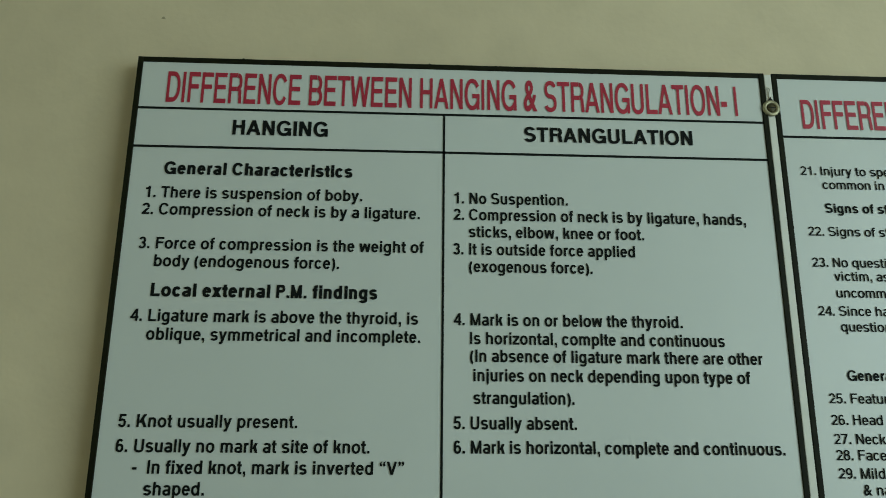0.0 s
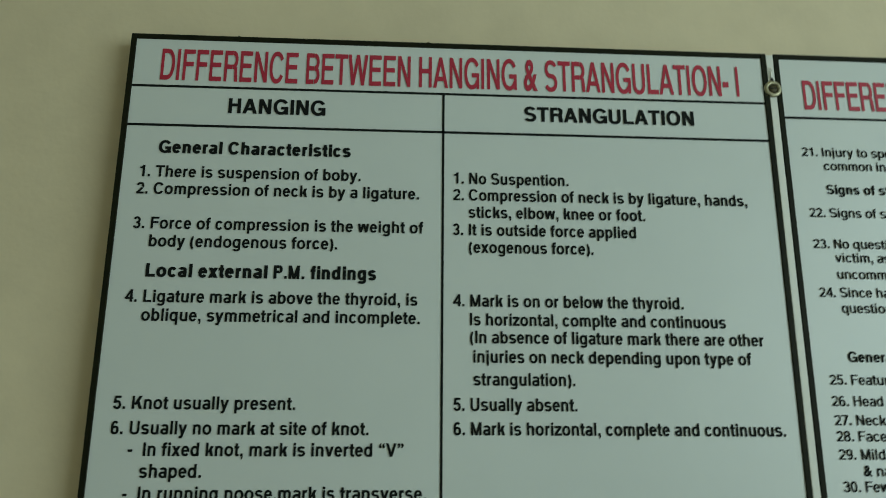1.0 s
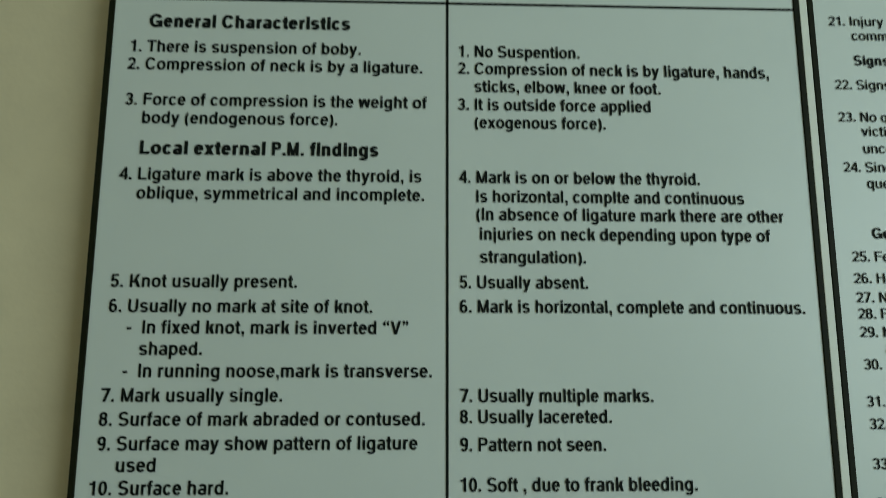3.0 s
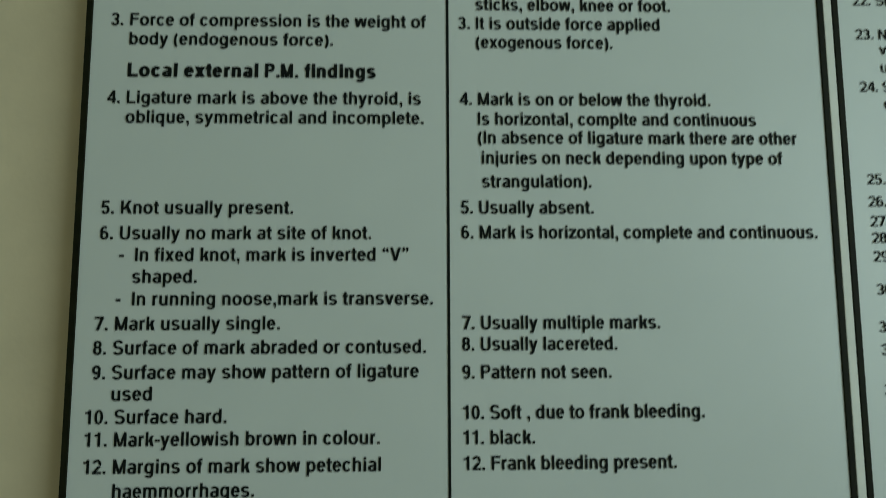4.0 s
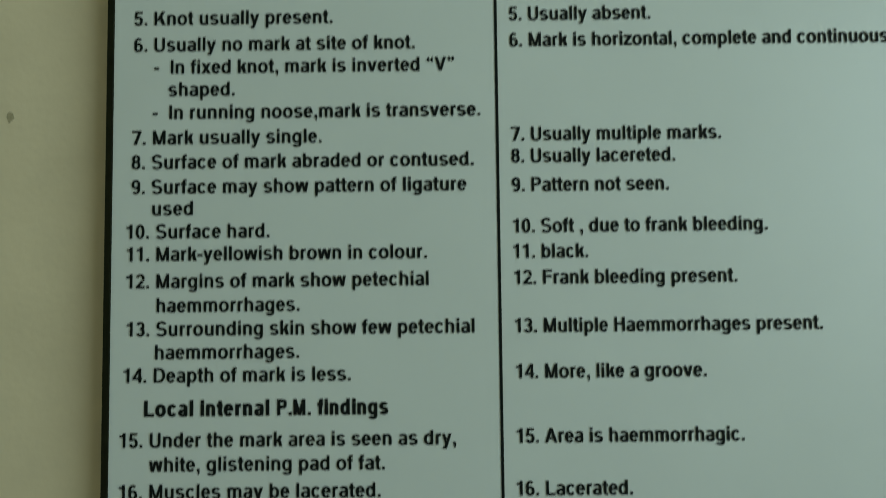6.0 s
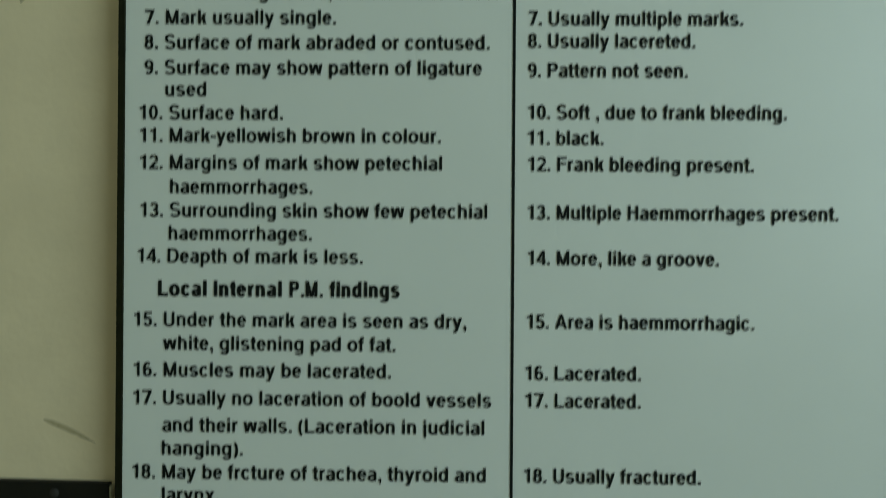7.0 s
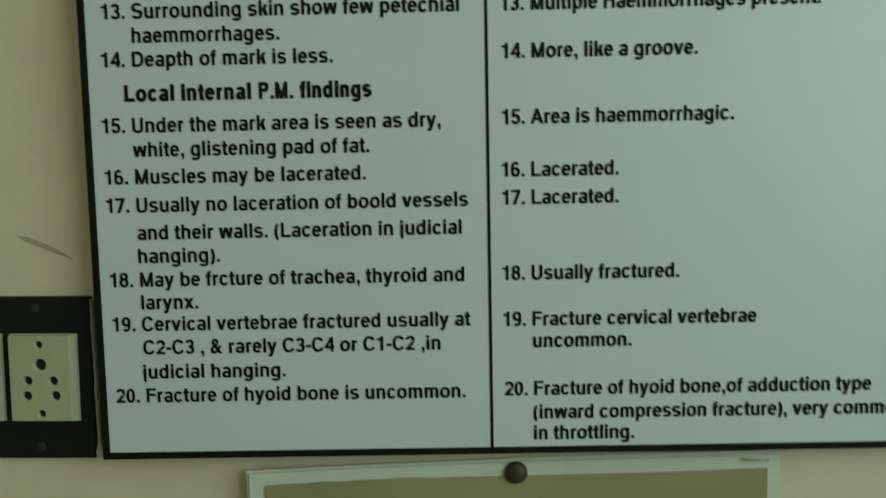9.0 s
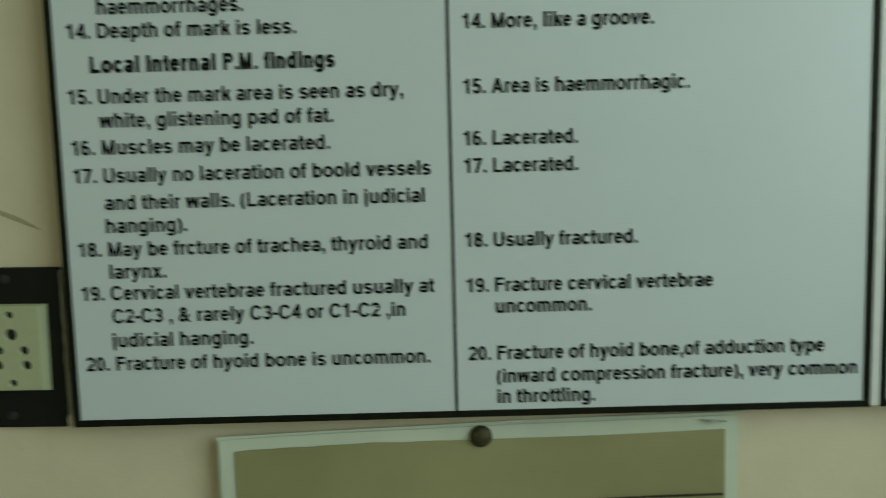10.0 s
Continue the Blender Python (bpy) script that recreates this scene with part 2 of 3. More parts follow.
def small_letter(p, c, l, r):
    v, t, m, hi = p.v, p.t, (l + r) / 2, LOW + OVER
    if c in "bdopqg":
        p.bowl(l, r, -OVER, hi)
    if c == "a":
        p.bowl(l + 12, r - 8, hi - 330, hi, 0, 158)
        p.stem(r - 8 - v, 60, hi - 165)
        p.bowl(r - 8 - v, r + v, -8, 130, 180, 262)
        p.bowl(l, r - 8, -OVER, 330, 40, 330)
    elif c == "b":
        p.stem(l, 0, CAP)
    elif c == "c":
        p.bowl(l, r + 12, -OVER, hi, 34, 326)
    elif c == "d":
        p.stem(r - v, 0, CAP)
    elif c == "e":
        p.bowl(l, r, -OVER, hi, 0, 326)
        p.bar(l + v * 0.6, r - 4, 222, t * 0.92)
    elif c == "f":
        p.stem(82, 0, 580)
        p.bowl(82, 390, CAP + 8 - 300, CAP + 8, 92, 180)
        p.bar(228, r, CAP + 8 - t)
        p.bar(l, r - 8, LOW - t)
    elif c == "g":
        p.stem(r - v, -40, LOW)
        p.bowl(l + 6, r, -210, 130, 200, 360)
    elif c in "hn":
        p.stem(l, 0, CAP if c == "h" else LOW)
        arch(p, l, r)
    elif c in "ij":
        p.stem(l if c == "i" else 66, 0 if c == "i" else -60, LOW)
        p.stem(l if c == "i" else 66, CAP - t * 1.15, CAP)
        if c == "j":
            p.bowl(66 + v - 240, 66 + v, -210, 90, 285, 360)
    elif c == "k":
        p.stem(l, 0, CAP)
        p.slant(l + v * 0.7, 190, r - v * 1.25, LOW, v * 1.2)
        p.slant(r - v * 1.2, 0, l + v * 1.25, 330, v * 1.2)
    elif c == "l":
        p.stem(l, 0, CAP)
    elif c == "m":
        p.stem(l, 0, LOW)
        arch(p, l, m + v / 2)
        arch(p, m - v / 2, r)
    elif c == "p":
        p.stem(l, -210, LOW)
    elif c == "q":
        p.stem(r - v, -210, LOW)
    elif c == "r":
        p.stem(l, 0, LOW)
        p.bowl(l, l + 2 * (r - l) - 70, hi - 380, hi, 88, 160, 1.15)
    elif c == "s":
        p.bowl(l + 8, r - 8, 266 - t / 2, hi, 22, 272)
        p.bowl(l, r, -OVER, 266 + t / 2, 202, 452)
    elif c == "t":
        p.stem(84, 110, 676)
        p.bowl(84, 380, -8, 260, 180, 268)
        p.bar(228, r - 4, -8)
        p.bar(l, r - 4, LOW - t)
    elif c == "u":
        p.bowl(l, r, -OVER, 366, 180, 325)
        p.stem(l, 176, LOW)
        p.stem(r - v, 0, LOW)
    elif c == "v":
        p.slant(m - v * 0.55, 0, l, LOW)
        p.slant(m - v * 0.55, 0, r - v * 1.06, LOW)
    elif c == "w":
        q = (r - l) / 4
        p.slant(l + q - v * 0.53, 0, l, LOW)
        p.slant(l + q - v * 0.53, 0, m - v * 0.53, LOW)
        p.slant(r - q - v * 0.53, 0, m - v * 0.53, LOW)
        p.slant(r - q - v * 0.53, 0, r - v * 1.06, LOW)
    elif c == "x":
        p.slant(l, 0, r - v * 1.2, LOW, v * 1.2)
        p.slant(r - v * 1.2, 0, l, LOW, v * 1.2)
    elif c == "y":
        p.slant(m - v * 0.55, 0, l, LOW)
        p.slant(m - v * 0.95, -130, r - v * 1.06, LOW)
        p.bar(l + 50, m - v * 0.1, -205, t)
        p.slant(m - v * 1.3, -205, m - v * 0.95, -100)
    elif c == "z":
        p.bar(l, r, 0)
        p.bar(l, r, LOW - t)
        p.slant(l, t * 0.9, r - v * 1.3, LOW - t * 0.9, v * 1.3)

def capital(p, c, l, r):
    v, t, m, hi, mid = p.v, p.t, (l + r) / 2, CAP + 18, CAP / 2
    if c in "BDEFHIKLMNPR":
        p.stem(l, 0, CAP)
    if c in "AV":
        foot, head = (0, CAP) if c == "A" else (CAP, 0)
        p.slant(l, foot, m - v * 0.55, head)
        p.slant(r - v * 1.06, foot, m - v * 0.55, head)
        if c == "A":
            p.bar(l + v * 0.9, r - v * 0.9, 155)
    elif c == "B":
        p.bowl(m - 160, r - 22, mid - t * 0.45, CAP, -90, 90)
        p.bowl(m - 180, r, 0, mid + t * 0.55, -90, 90)
        for z in (0, mid - t * 0.45, CAP - t):
            p.bar(l + v / 2, m + 40, z)
    elif c in "CGOQ":
        p.bowl(l, r + (0 if c in "OQ" else 20), -18, hi, *((0, 360) if c in "OQ" else (32, 328)))
        if c == "G":
            p.stem(r - v * 0.95, 0, 370, v * 0.95)
            p.bar(m + 10, r - 5, 370 - t)
        if c == "Q":
            p.slant(r - v * 1.1, -30, m + 20, 160)
    elif c == "D":
        p.bowl(l - 40, r, 0, CAP, -90, 90)
        for z in (0, CAP - t):
            p.bar(l + v / 2, m + 5, z)
    elif c in "EF":
        p.bar(l + v / 2, r, CAP - t)
        p.bar(l + v / 2, r - 40, 325)
        if c == "E":
            p.bar(l + v / 2, r, 0)
    elif c == "H":
        p.stem(r - v, 0, CAP)
        p.bar(l + v / 2, r - v / 2, 330)
    elif c == "J":
        p.stem(r - 40 - v, 180, CAP)
        p.bowl(l, r - 40, -18, 380, 180, 360)
    elif c == "K":
        p.slant(l + v * 0.7, 230, r - v * 1.5, CAP, v * 1.3)
        p.slant(r - v * 1.3, 0, l + v * 1.6, 430, v * 1.3)
    elif c == "L":
        p.bar(l + v / 2, r, 0)
    elif c in "MN":
        p.stem(r - v, 0, CAP)
        if c == "N":
            p.slant(r - v * 1.1, 0, l, CAP, v * 1.1)
        else:
            p.slant(m - v * 0.5, 0, l, CAP, v)
            p.slant(m - v * 0.5, 0, r - v, CAP, v)
    elif c in "PR":
        low = 290
        p.bowl(m - 150, r - 4, low, CAP, -90, 90)
        for z in (low, CAP - t):
            p.bar(l + v / 2, m + 60, z)
        if c == "R":
            p.slant(r - v * 1.02, 0, r - v * 1.35, low + t * 0.4)
    elif c == "S":
        p.bowl(l + 14, r - 14, mid - t / 2, hi, 22, 272)
        p.bowl(l, r, -18, mid + t / 2, 202, 452)
    elif c == "T":
        p.stem(m - v / 2, 0, CAP - t / 2)
        p.bar(l, r, CAP - t)
    elif c == "U":
        p.bowl(l, r, -18, 440, 180, 360)
        p.stem(l, 210, CAP)
        p.stem(r - v, 210, CAP)
    elif c == "W":
        q = (r - l) / 4
        for a, b in ((l + q, l + v * 0.53), (l + q, m), (r - q, m), (r - q, r - v * 0.53)):
            p.slant(a - v * 0.53, 0, b - v * 0.53, CAP)
    elif c in "XY":
        p.slant(l if c == "X" else m - v * 0.53, 0 if c == "X" else 270, r - v * 1.2, CAP, v * 1.2)
        p.slant(r - v * 1.2 if c == "X" else m - v * 0.53, 0 if c == "X" else 270, l, CAP, v * 1.2)
        if c == "Y":
            p.stem(m - v / 2, 0, 300)
    elif c == "Z":
        p.bar(l, r, 0)
        p.bar(l, r, CAP - t)
        p.slant(l, t * 0.9, r - v * 1.3, CAP - t * 0.9, v * 1.3)

def figure(p, c, l, r):
    v, t, m, mid = p.v, p.t, (l + r) / 2, CAP / 2
    if c == "0":
        p.bowl(l, r, -14, CAP)
    elif c == "1":
        p.stem(r - v, 0, CAP)
        p.quad((l, 505), (r - v * 0.5, 505), (r - v * 0.5, 505 + t), (l, 505 + t * 0.85))
        p.slant(r - v * 1.5, 570, r - v * 0.8, CAP, v * 0.7)
    elif c == "2":
        p.bowl(l, r, CAP - 420, CAP, -30, 172)
        p.slant(l + 4, t * 0.8, r - v * 1.35, 385, v * 1.35)
        p.bar(l, r, 0)
    elif c == "3":
        p.bowl(l + 14, r - 14, mid - t / 2, CAP, -80, 165)
        p.bowl(l, r, -14, mid + t / 2, -165, 80)
        p.bar(m - 40, m + 40, mid - t / 2)
    elif c == "4":
        p.stem(r - 55 - v, 0, CAP)
        p.bar(l, r, 150)
        p.slant(l, 150 + t * 0.5, r - 55 - v, CAP, v * 0.95)
    elif c == "5":
        p.bar(l + 60, r - 20, CAP - t)
        p.slant(l + 15, 320, l + 65, CAP - t * 0.5, v * 0.9)
        p.bowl(l, r, -14, 470, -165, 135)
    elif c == "6":
        p.bowl(l, r, -14, 455)
        p.bowl(l, r, CAP - 640, CAP, 45, 190)
    elif c == "7":
        p.bar(l, r, CAP - t)
        p.slant(l + 90, 0, r - v * 1.15, CAP - t * 0.6, v * 1.15)
    elif c == "8":
        p.bowl(l + 16, r - 16, mid - t / 2 + 20, CAP)
        p.bowl(l, r, -14, mid + t / 2 + 20)
    elif c == "9":
        p.bowl(l, r, CAP - 469, CAP)
        p.bowl(l, r, -14, 626, 225, 370)

def letter(c, weight):
    """A letter's flat shape: vertices with their layer, and faces."""
    if (c, weight) not in shapes:
        p = Pen(weight)
        l, r = LEFT.get(c, 14), ADVANCE[c] - RIGHT.get(c, 14)
        if c in "&“”":
            verts, p.faces = outline(c)
            (a, b), (e, f) = span(verts, 0), span(verts, 1)
            z0, z1 = (-18, 734) if c == "&" else (450, 727)
            p.verts = [((l + (x - a) / (b - a) * (r - l)) / 1000, (z0 + (z - e) / (f - e) * (z1 - z0)) / CAP, 0) for x, z in verts]
        elif c in ".,":
            p.stem(l, 0, 146, max(p.v, 146))
            if c == ",":
                p.slant(l + p.v * 0.25, -150, l + p.v * 0.55, 0, p.v * 0.55)
        elif c == "-":
            p.bar(l, r, 215, 128)
        elif c == "(":
            p.bowl(l, 2 * r - l + 60, -210, CAP + 18, 118, 242)
        elif c == ")":
            p.bowl(2 * l - r - 60, r, -210, CAP + 18, -62, 62)
        elif c.isdigit():
            figure(p, c, l, r)
        elif c.isupper():
            capital(p, c, l, r)
        else:
            small_letter(p, c, l, r)
        shapes[c, weight] = p.verts, p.faces
    return shapes[c, weight]

def text_line(parent, body, x0, width, z, cap, weight, mat, y=-0.0006, squeeze=0.87, label=""):
    """One printed line from x0 on the base line z; width None: set with the given squeeze."""
    verts, faces, pen = [], [], 0.0
    for c in body:
        if c != " ":
            vs, fs = letter(c, weight)
            n = len(verts)
            verts += [(pen + vx, vz * cap, 0.00001 * k) for vx, vz, k in vs]
            faces += [tuple(n + i for i in f) for f in fs]
        pen += ADVANCE[c] / 1000
    a, b = span(verts, 0)
    k = width / (b - a) if width else squeeze * cap / 0.716
    me = bpy.data.meshes.new("text_line")
    me.from_pydata([(x0 + (vx - a) * k, y - d, z + vz) for vx, vz, d in verts], [], faces)
    me.materials.append(mat)
    ob = new("text_line", me)
    ob.parent = parent
    if label:
        ob["label"] = label
    return ob

# ---- the charts ----
EDGE, WIDE, TALL = 0.0052, 0.610, 0.9035

def chart_board(x, label, turn=0.0):
    """A laminated sheet on a thick backing, with black edging strips; its origin is the upper left corner of its face."""
    ob = thing("chart_board", x, 0, TOP, label, "wall chart", turn=turn)
    part("sheet", box(0.003, WIDE - 0.003, 0.0, 0.004, -TALL + 0.003, -0.003), SHEET, ob, "glossy white laminated sheet")
    part("backing", box(0.004, WIDE - 0.004, 0.004, WALL_Y, -TALL + 0.004, -0.004), EDGING, ob)
    for a, b in ((0, EDGE), (WIDE - EDGE, WIDE)):
        part("edging_strip", box(a, b, -0.0012, WALL_Y - 0.001, -TALL, 0, 0.0006), EDGING, ob, "black plastic edging")
    for a, b in ((-EDGE, 0), (-TALL, -TALL + EDGE)):
        part("edging_strip", box(EDGE, WIDE - EDGE, -0.0010, WALL_Y - 0.001, a, b, 0.0006), EDGING, ob, "black plastic edging")
    return ob

def rule(parent, x0, x1, z0, z1):
    part("ruled_line", box(x0, x1, -0.0005, 0.001, z0, z1), INK, parent, "black printed rule")

STYLE = {"T": (0.0315, 130, RED), "H": (0.0148, 168, INK), "S": (0.0120, 188, INK), "B": (0.0108, 151, INK)}

def heading(style, body, x, width, z):
    cap, weight, mat = STYLE[style]
    text_line(first, body, x, width, z, cap, weight, mat, label="red printed title" if style == "T" else "black printed heading")

def entry(body, x, width, z):
    cap, weight, mat = STYLE["B"]
    text_line(first, body, x, width, z, cap, weight, mat, label="black printed lettering")

def entry_on_second(body, x, z, style="B"):
    cap, weight, mat = STYLE[style]
    text_line(second, body, x, None, z, 0.0092 if style == "S" else 0.0088, 164 if style == "S" else 124, mat, squeeze=0.94, label="black printed lettering")

first = chart_board(0.0, "white forensic comparison chart with black edging, red title and two columns")
rule(first, EDGE, WIDE - EDGE, -0.0537, -0.0516)
rule(first, EDGE, WIDE - EDGE, -0.0923, -0.0901)
rule(first, 0.2925, 0.2946, -TALL + EDGE, -0.0537)
heading("T", "DIFFERENCE BETWEEN HANGING & STRANGULATION- I", 0.0300, 0.5503, -0.0465)
heading("H", "HANGING", 0.0948, 0.0890, -0.0780)
heading("H", "STRANGULATION", 0.3701, 0.1630, -0.0781)
heading("S", "General Characteristics", 0.0357, 0.1729, -0.1183)
entry("1. There is suspension of boby.", 0.0211, 0.1973, -0.1411)
entry("2. Compression of neck is by a ligature.", 0.0199, 0.2519, -0.1573)
entry("3. Force of compression is the weight of", 0.0203, 0.2556, -0.1892)
entry("body (endogenous force).", 0.0355, 0.1643, -0.2054)
heading("S", "Local external", 0.0354, 0.1046, -0.2325)
heading("S", "P.M.", 0.1454, 0.0269, -0.2325)
heading("S", "findings", 0.1773, 0.0577, -0.2325)
entry("4. Ligature mark is above the thyroid, is", 0.0202, 0.2516, -0.2546)
entry("oblique, symmetrical and incomplete.", 0.0355, 0.2385, -0.2708)
entry("5. Knot usually present.", 0.0203, 0.1500, -0.3445)
entry("6. Usually no mark at site of knot.", 0.0204, 0.2119, -0.3648)
entry("-  In fixed knot, mark is inverted “V”", 0.0358, 0.2261, -0.3820)
entry("shaped.", 0.0468, 0.0498, -0.3991)
entry("-  In running noose,mark is transverse.", 0.0350, 0.2461, -0.4166)
entry("7. Mark usually single.", 0.0197, 0.1422, -0.4357)
entry("8. Surface of mark abraded or contused.", 0.0197, 0.2558, -0.4542)
entry("9. Surface may show pattern of ligature", 0.0198, 0.2501, -0.4729)
entry("used", 0.0354, 0.0305, -0.4891)
entry("10. Surface hard.", 0.0164, 0.1066, -0.5064)
entry("11. Mark-yellowish brown in colour.", 0.0168, 0.2232, -0.5232)
entry("12. Margins of mark show petechial", 0.0169, 0.2241, -0.5433)
entry("haemmorrhages.", 0.0395, 0.1058, -0.5612)
entry("13. Surrounding skin show few petechial", 0.0175, 0.2570, -0.5786)
entry("haemmorrhages.", 0.0387, 0.1064, -0.5957)
entry("14. Deapth of mark is less.", 0.0156, 0.1674, -0.6126)
heading("S", "Local internal", 0.0311, 0.0921, -0.6374)
heading("S", "P.M.", 0.1289, 0.0248, -0.6374)
heading("S", "findings", 0.1585, 0.0519, -0.6374)
entry("15. Under the mark area is seen as dry,", 0.0133, 0.2466, -0.6597)
entry("white, glistening pad of fat.", 0.0352, 0.1724, -0.6772)
entry("16. Muscles may be lacerated.", 0.0133, 0.1911, -0.6969)
entry("17. Usually no laceration of boold vessels", 0.0132, 0.2653, -0.7176)
entry("and their walls. (Laceration in judicial", 0.0351, 0.2384, -0.7378)
entry("hanging).", 0.0348, 0.0603, -0.7550)
entry("18. May be frcture of trachea, thyroid and", 0.0129, 0.2619, -0.7726)
entry("larynx.", 0.0352, 0.0423, -0.7895)
entry("19. Cervical vertebrae fractured usually at", 0.0128, 0.2659, -0.8058)
entry("C2-C3 , & rarely C3-C4 or C1-C2 ,in", 0.0349, 0.2214, -0.8234)
entry("judicial hanging.", 0.0341, 0.1063, -0.8418)
entry("20. Fracture of hyoid bone is uncommon.", 0.0127, 0.2615, -0.8599)
entry("1. No Suspention.", 0.3035, 0.1062, -0.1413)
entry("2. Compression of neck is by ligature, hands,", 0.3031, 0.2744, -0.1571)
entry("sticks, elbow, knee or foot.", 0.3171, 0.1628, -0.1734)
entry("3. It is outside force applied", 0.3027, 0.1678, -0.1899)
entry("(exogenous force).", 0.3171, 0.1132, -0.2060)
entry("4. Mark is on or below the thyroid.", 0.3034, 0.2065, -0.2546)
entry("Is horizontal, complte and continuous", 0.3180, 0.2293, -0.2712)
entry("(In absence of ligature mark there are other", 0.3180, 0.2623, -0.2867)
entry("injuries on neck depending upon type of", 0.3209, 0.2465, -0.3035)
entry("strangulation).", 0.3209, 0.0884, -0.3229)
entry("5. Usually absent.", 0.3038, 0.1067, -0.3442)
entry("6. Mark is horizontal, complete and continuous.", 0.3039, 0.2884, -0.3643)
entry("7. Usually multiple marks.", 0.3039, 0.1569, -0.4361)
entry("8. Usually lacereted.", 0.3038, 0.1223, -0.4526)
entry("9. Pattern not seen.", 0.3038, 0.1169, -0.4743)
entry("10. Soft , due to frank bleeding.", 0.3041, 0.1889, -0.5051)
entry("11. black.", 0.3041, 0.0554, -0.5240)
entry("12. Frank bleeding present.", 0.3044, 0.1648, -0.5434)
entry("13. Multiple Haemmorrhages present.", 0.3043, 0.2265, -0.5789)
entry("14. More, like a groove.", 0.3046, 0.1397, -0.6124)
entry("15. Area is haemmorrhagic.", 0.3042, 0.1662, -0.6592)
entry("16. Lacerated.", 0.3035, 0.0845, -0.6970)
entry("17. Lacerated.", 0.3036, 0.0843, -0.7172)
entry("18. Usually fractured.", 0.3030, 0.1291, -0.7725)
entry("19. Fracture cervical vertebrae", 0.3033, 0.1856, -0.8068)
entry("uncommon.", 0.3250, 0.0723, -0.8230)
entry("20. Fracture of hyoid bone,of adduction type", 0.3037, 0.2703, -0.8591)
entry("(inward compression fracture), very common", 0.3247, 0.2747, -0.8770)
entry("in throttling.", 0.3250, 0.0744, -0.8929)
second = chart_board(0.6176, "white forensic chart with black edging and red title, beside its twin")
rule(second, EDGE, WIDE - EDGE, -0.0677, -0.0655)
text_line(second, "DIFFEREN", 0.0262, 0.0970, -0.0578, 0.0305, STYLE["T"][1], RED, label="red printed title")
entry_on_second("21. Injury to spe", 0.0184, -0.1056)
entry_on_second("common in j", 0.0382, -0.1194)
entry_on_second("Signs of st", 0.0380, -0.1431, "S")
entry_on_second("22. Signs of str", 0.0189, -0.1658)
entry_on_second("23. No questio", 0.0191, -0.1957)
entry_on_second("victim, as", 0.0383, -0.2087)
entry_on_second("uncommo", 0.0384, -0.2243)
entry_on_second("24. Since han", 0.0194, -0.2412)
entry_on_second("question", 0.0386, -0.2556)
entry_on_second("Genera", 0.0386, -0.2997, "S")
entry_on_second("25. Feature", 0.0195, -0.3196)
entry_on_second("26. Head ti", 0.0192, -0.3381)
entry_on_second("27. Neck s", 0.0197, -0.3544)
entry_on_second("28. Face", 0.0199, -0.3680)
entry_on_second("29. Mild o", 0.0200, -0.3832)
entry_on_second("& nai", 0.0401, -0.3969)
entry_on_second("30. Few", 0.0207, -0.4098)
entry_on_second("31.", 0.0201, -0.4398)
entry_on_second("32.", 0.0205, -0.4578)
entry_on_second("33.", 0.0201, -0.4891)
entry_on_second("3", 0.0202, -0.5197)
entry_on_second("3", 0.0205, -0.5485)
# pale batten between the charts, with the screw that holds both
batten = thing("batten", 0.6138, 0, TOP, "pale painted narrow wooden batten between two charts", "batten")
part("strip", box(-0.0036, 0.0036, -0.0006, WALL_Y, -TALL + 0.001, -0.001, 0.0006), STRIP, batten)

screw = thing("cup_washer_screw", 0.6134, -0.0012, TOP - 0.0377, "dull brass screw in a round cup washer holding the charts", "screw")
part("cup_washer", turned([(0.0085, 0.0), (0.0085, -0.0008), (0.0078, -0.0016), (0.0062, -0.0022), (0.0050, -0.0016), (0.0046, -0.0004)]), BRASS, screw, "dull brass cup washer", True)
part("screw_head", turned([(0.0046, 0.0008), (0.0044, -0.0008), (0.0030, -0.0018), (0, -0.0022)]), BRONZE, screw, "dark slotted screw head", True)
# raised black bar stands in for the shade inside the slot
part("slot_shade", box(-0.0034, 0.0034, -0.0026, -0.0016, -0.0004, 0.0004), RECESS_SHADE, screw)

def wire(name, points, r, mat, parent):
    curve = bpy.data.curves.new(name, "CURVE")
    curve.dimensions, curve.bevel_depth, curve.bevel_resolution = "3D", r, 2
    s = curve.splines.new("BEZIER")
    s.bezier_points.add(len(points) - 1)
    for p, co in zip(s.bezier_points, points):
        p.co, p.handle_left_type, p.handle_right_type = co, "AUTO", "AUTO"
    tmp = new(name, curve)
    bpy.context.view_layer.update()
    me = bpy.data.meshes.new_from_object(tmp.evaluated_get(bpy.context.evaluated_depsgraph_get()))
    bpy.data.objects.remove(tmp)
    me.name = name
    me.materials.clear()
    me.materials.append(mat)
    ob = new(name, me)
    ob.parent = parent
    return ob

hook = thing("wire_hook", 0.6125, -0.0010, TOP - 0.022, "pale bent wire end with a dark tip above the screw", "hook")
wire("wire", [(0.0006, 0, -0.006), (0.0004, -0.0006, 0.000), (0.0010, -0.0012, 0.0045), (-0.0012, -0.0010, 0.0060), (-0.0030, 0, 0.0048)], 0.0006, STRIP, hook)
part("tip", turned([(0.0, -0.0014), (0.0034, -0.0004), (0.0034, 0.0008), (0.0, 0.0010)], 3), DULL, hook, "dark twisted wire tip").matrix_local = pose(0.0011, -0.0004, -0.0062, 0, 30, 0) @ Matrix.Diagonal((0.75, 1, 0.75, 1))

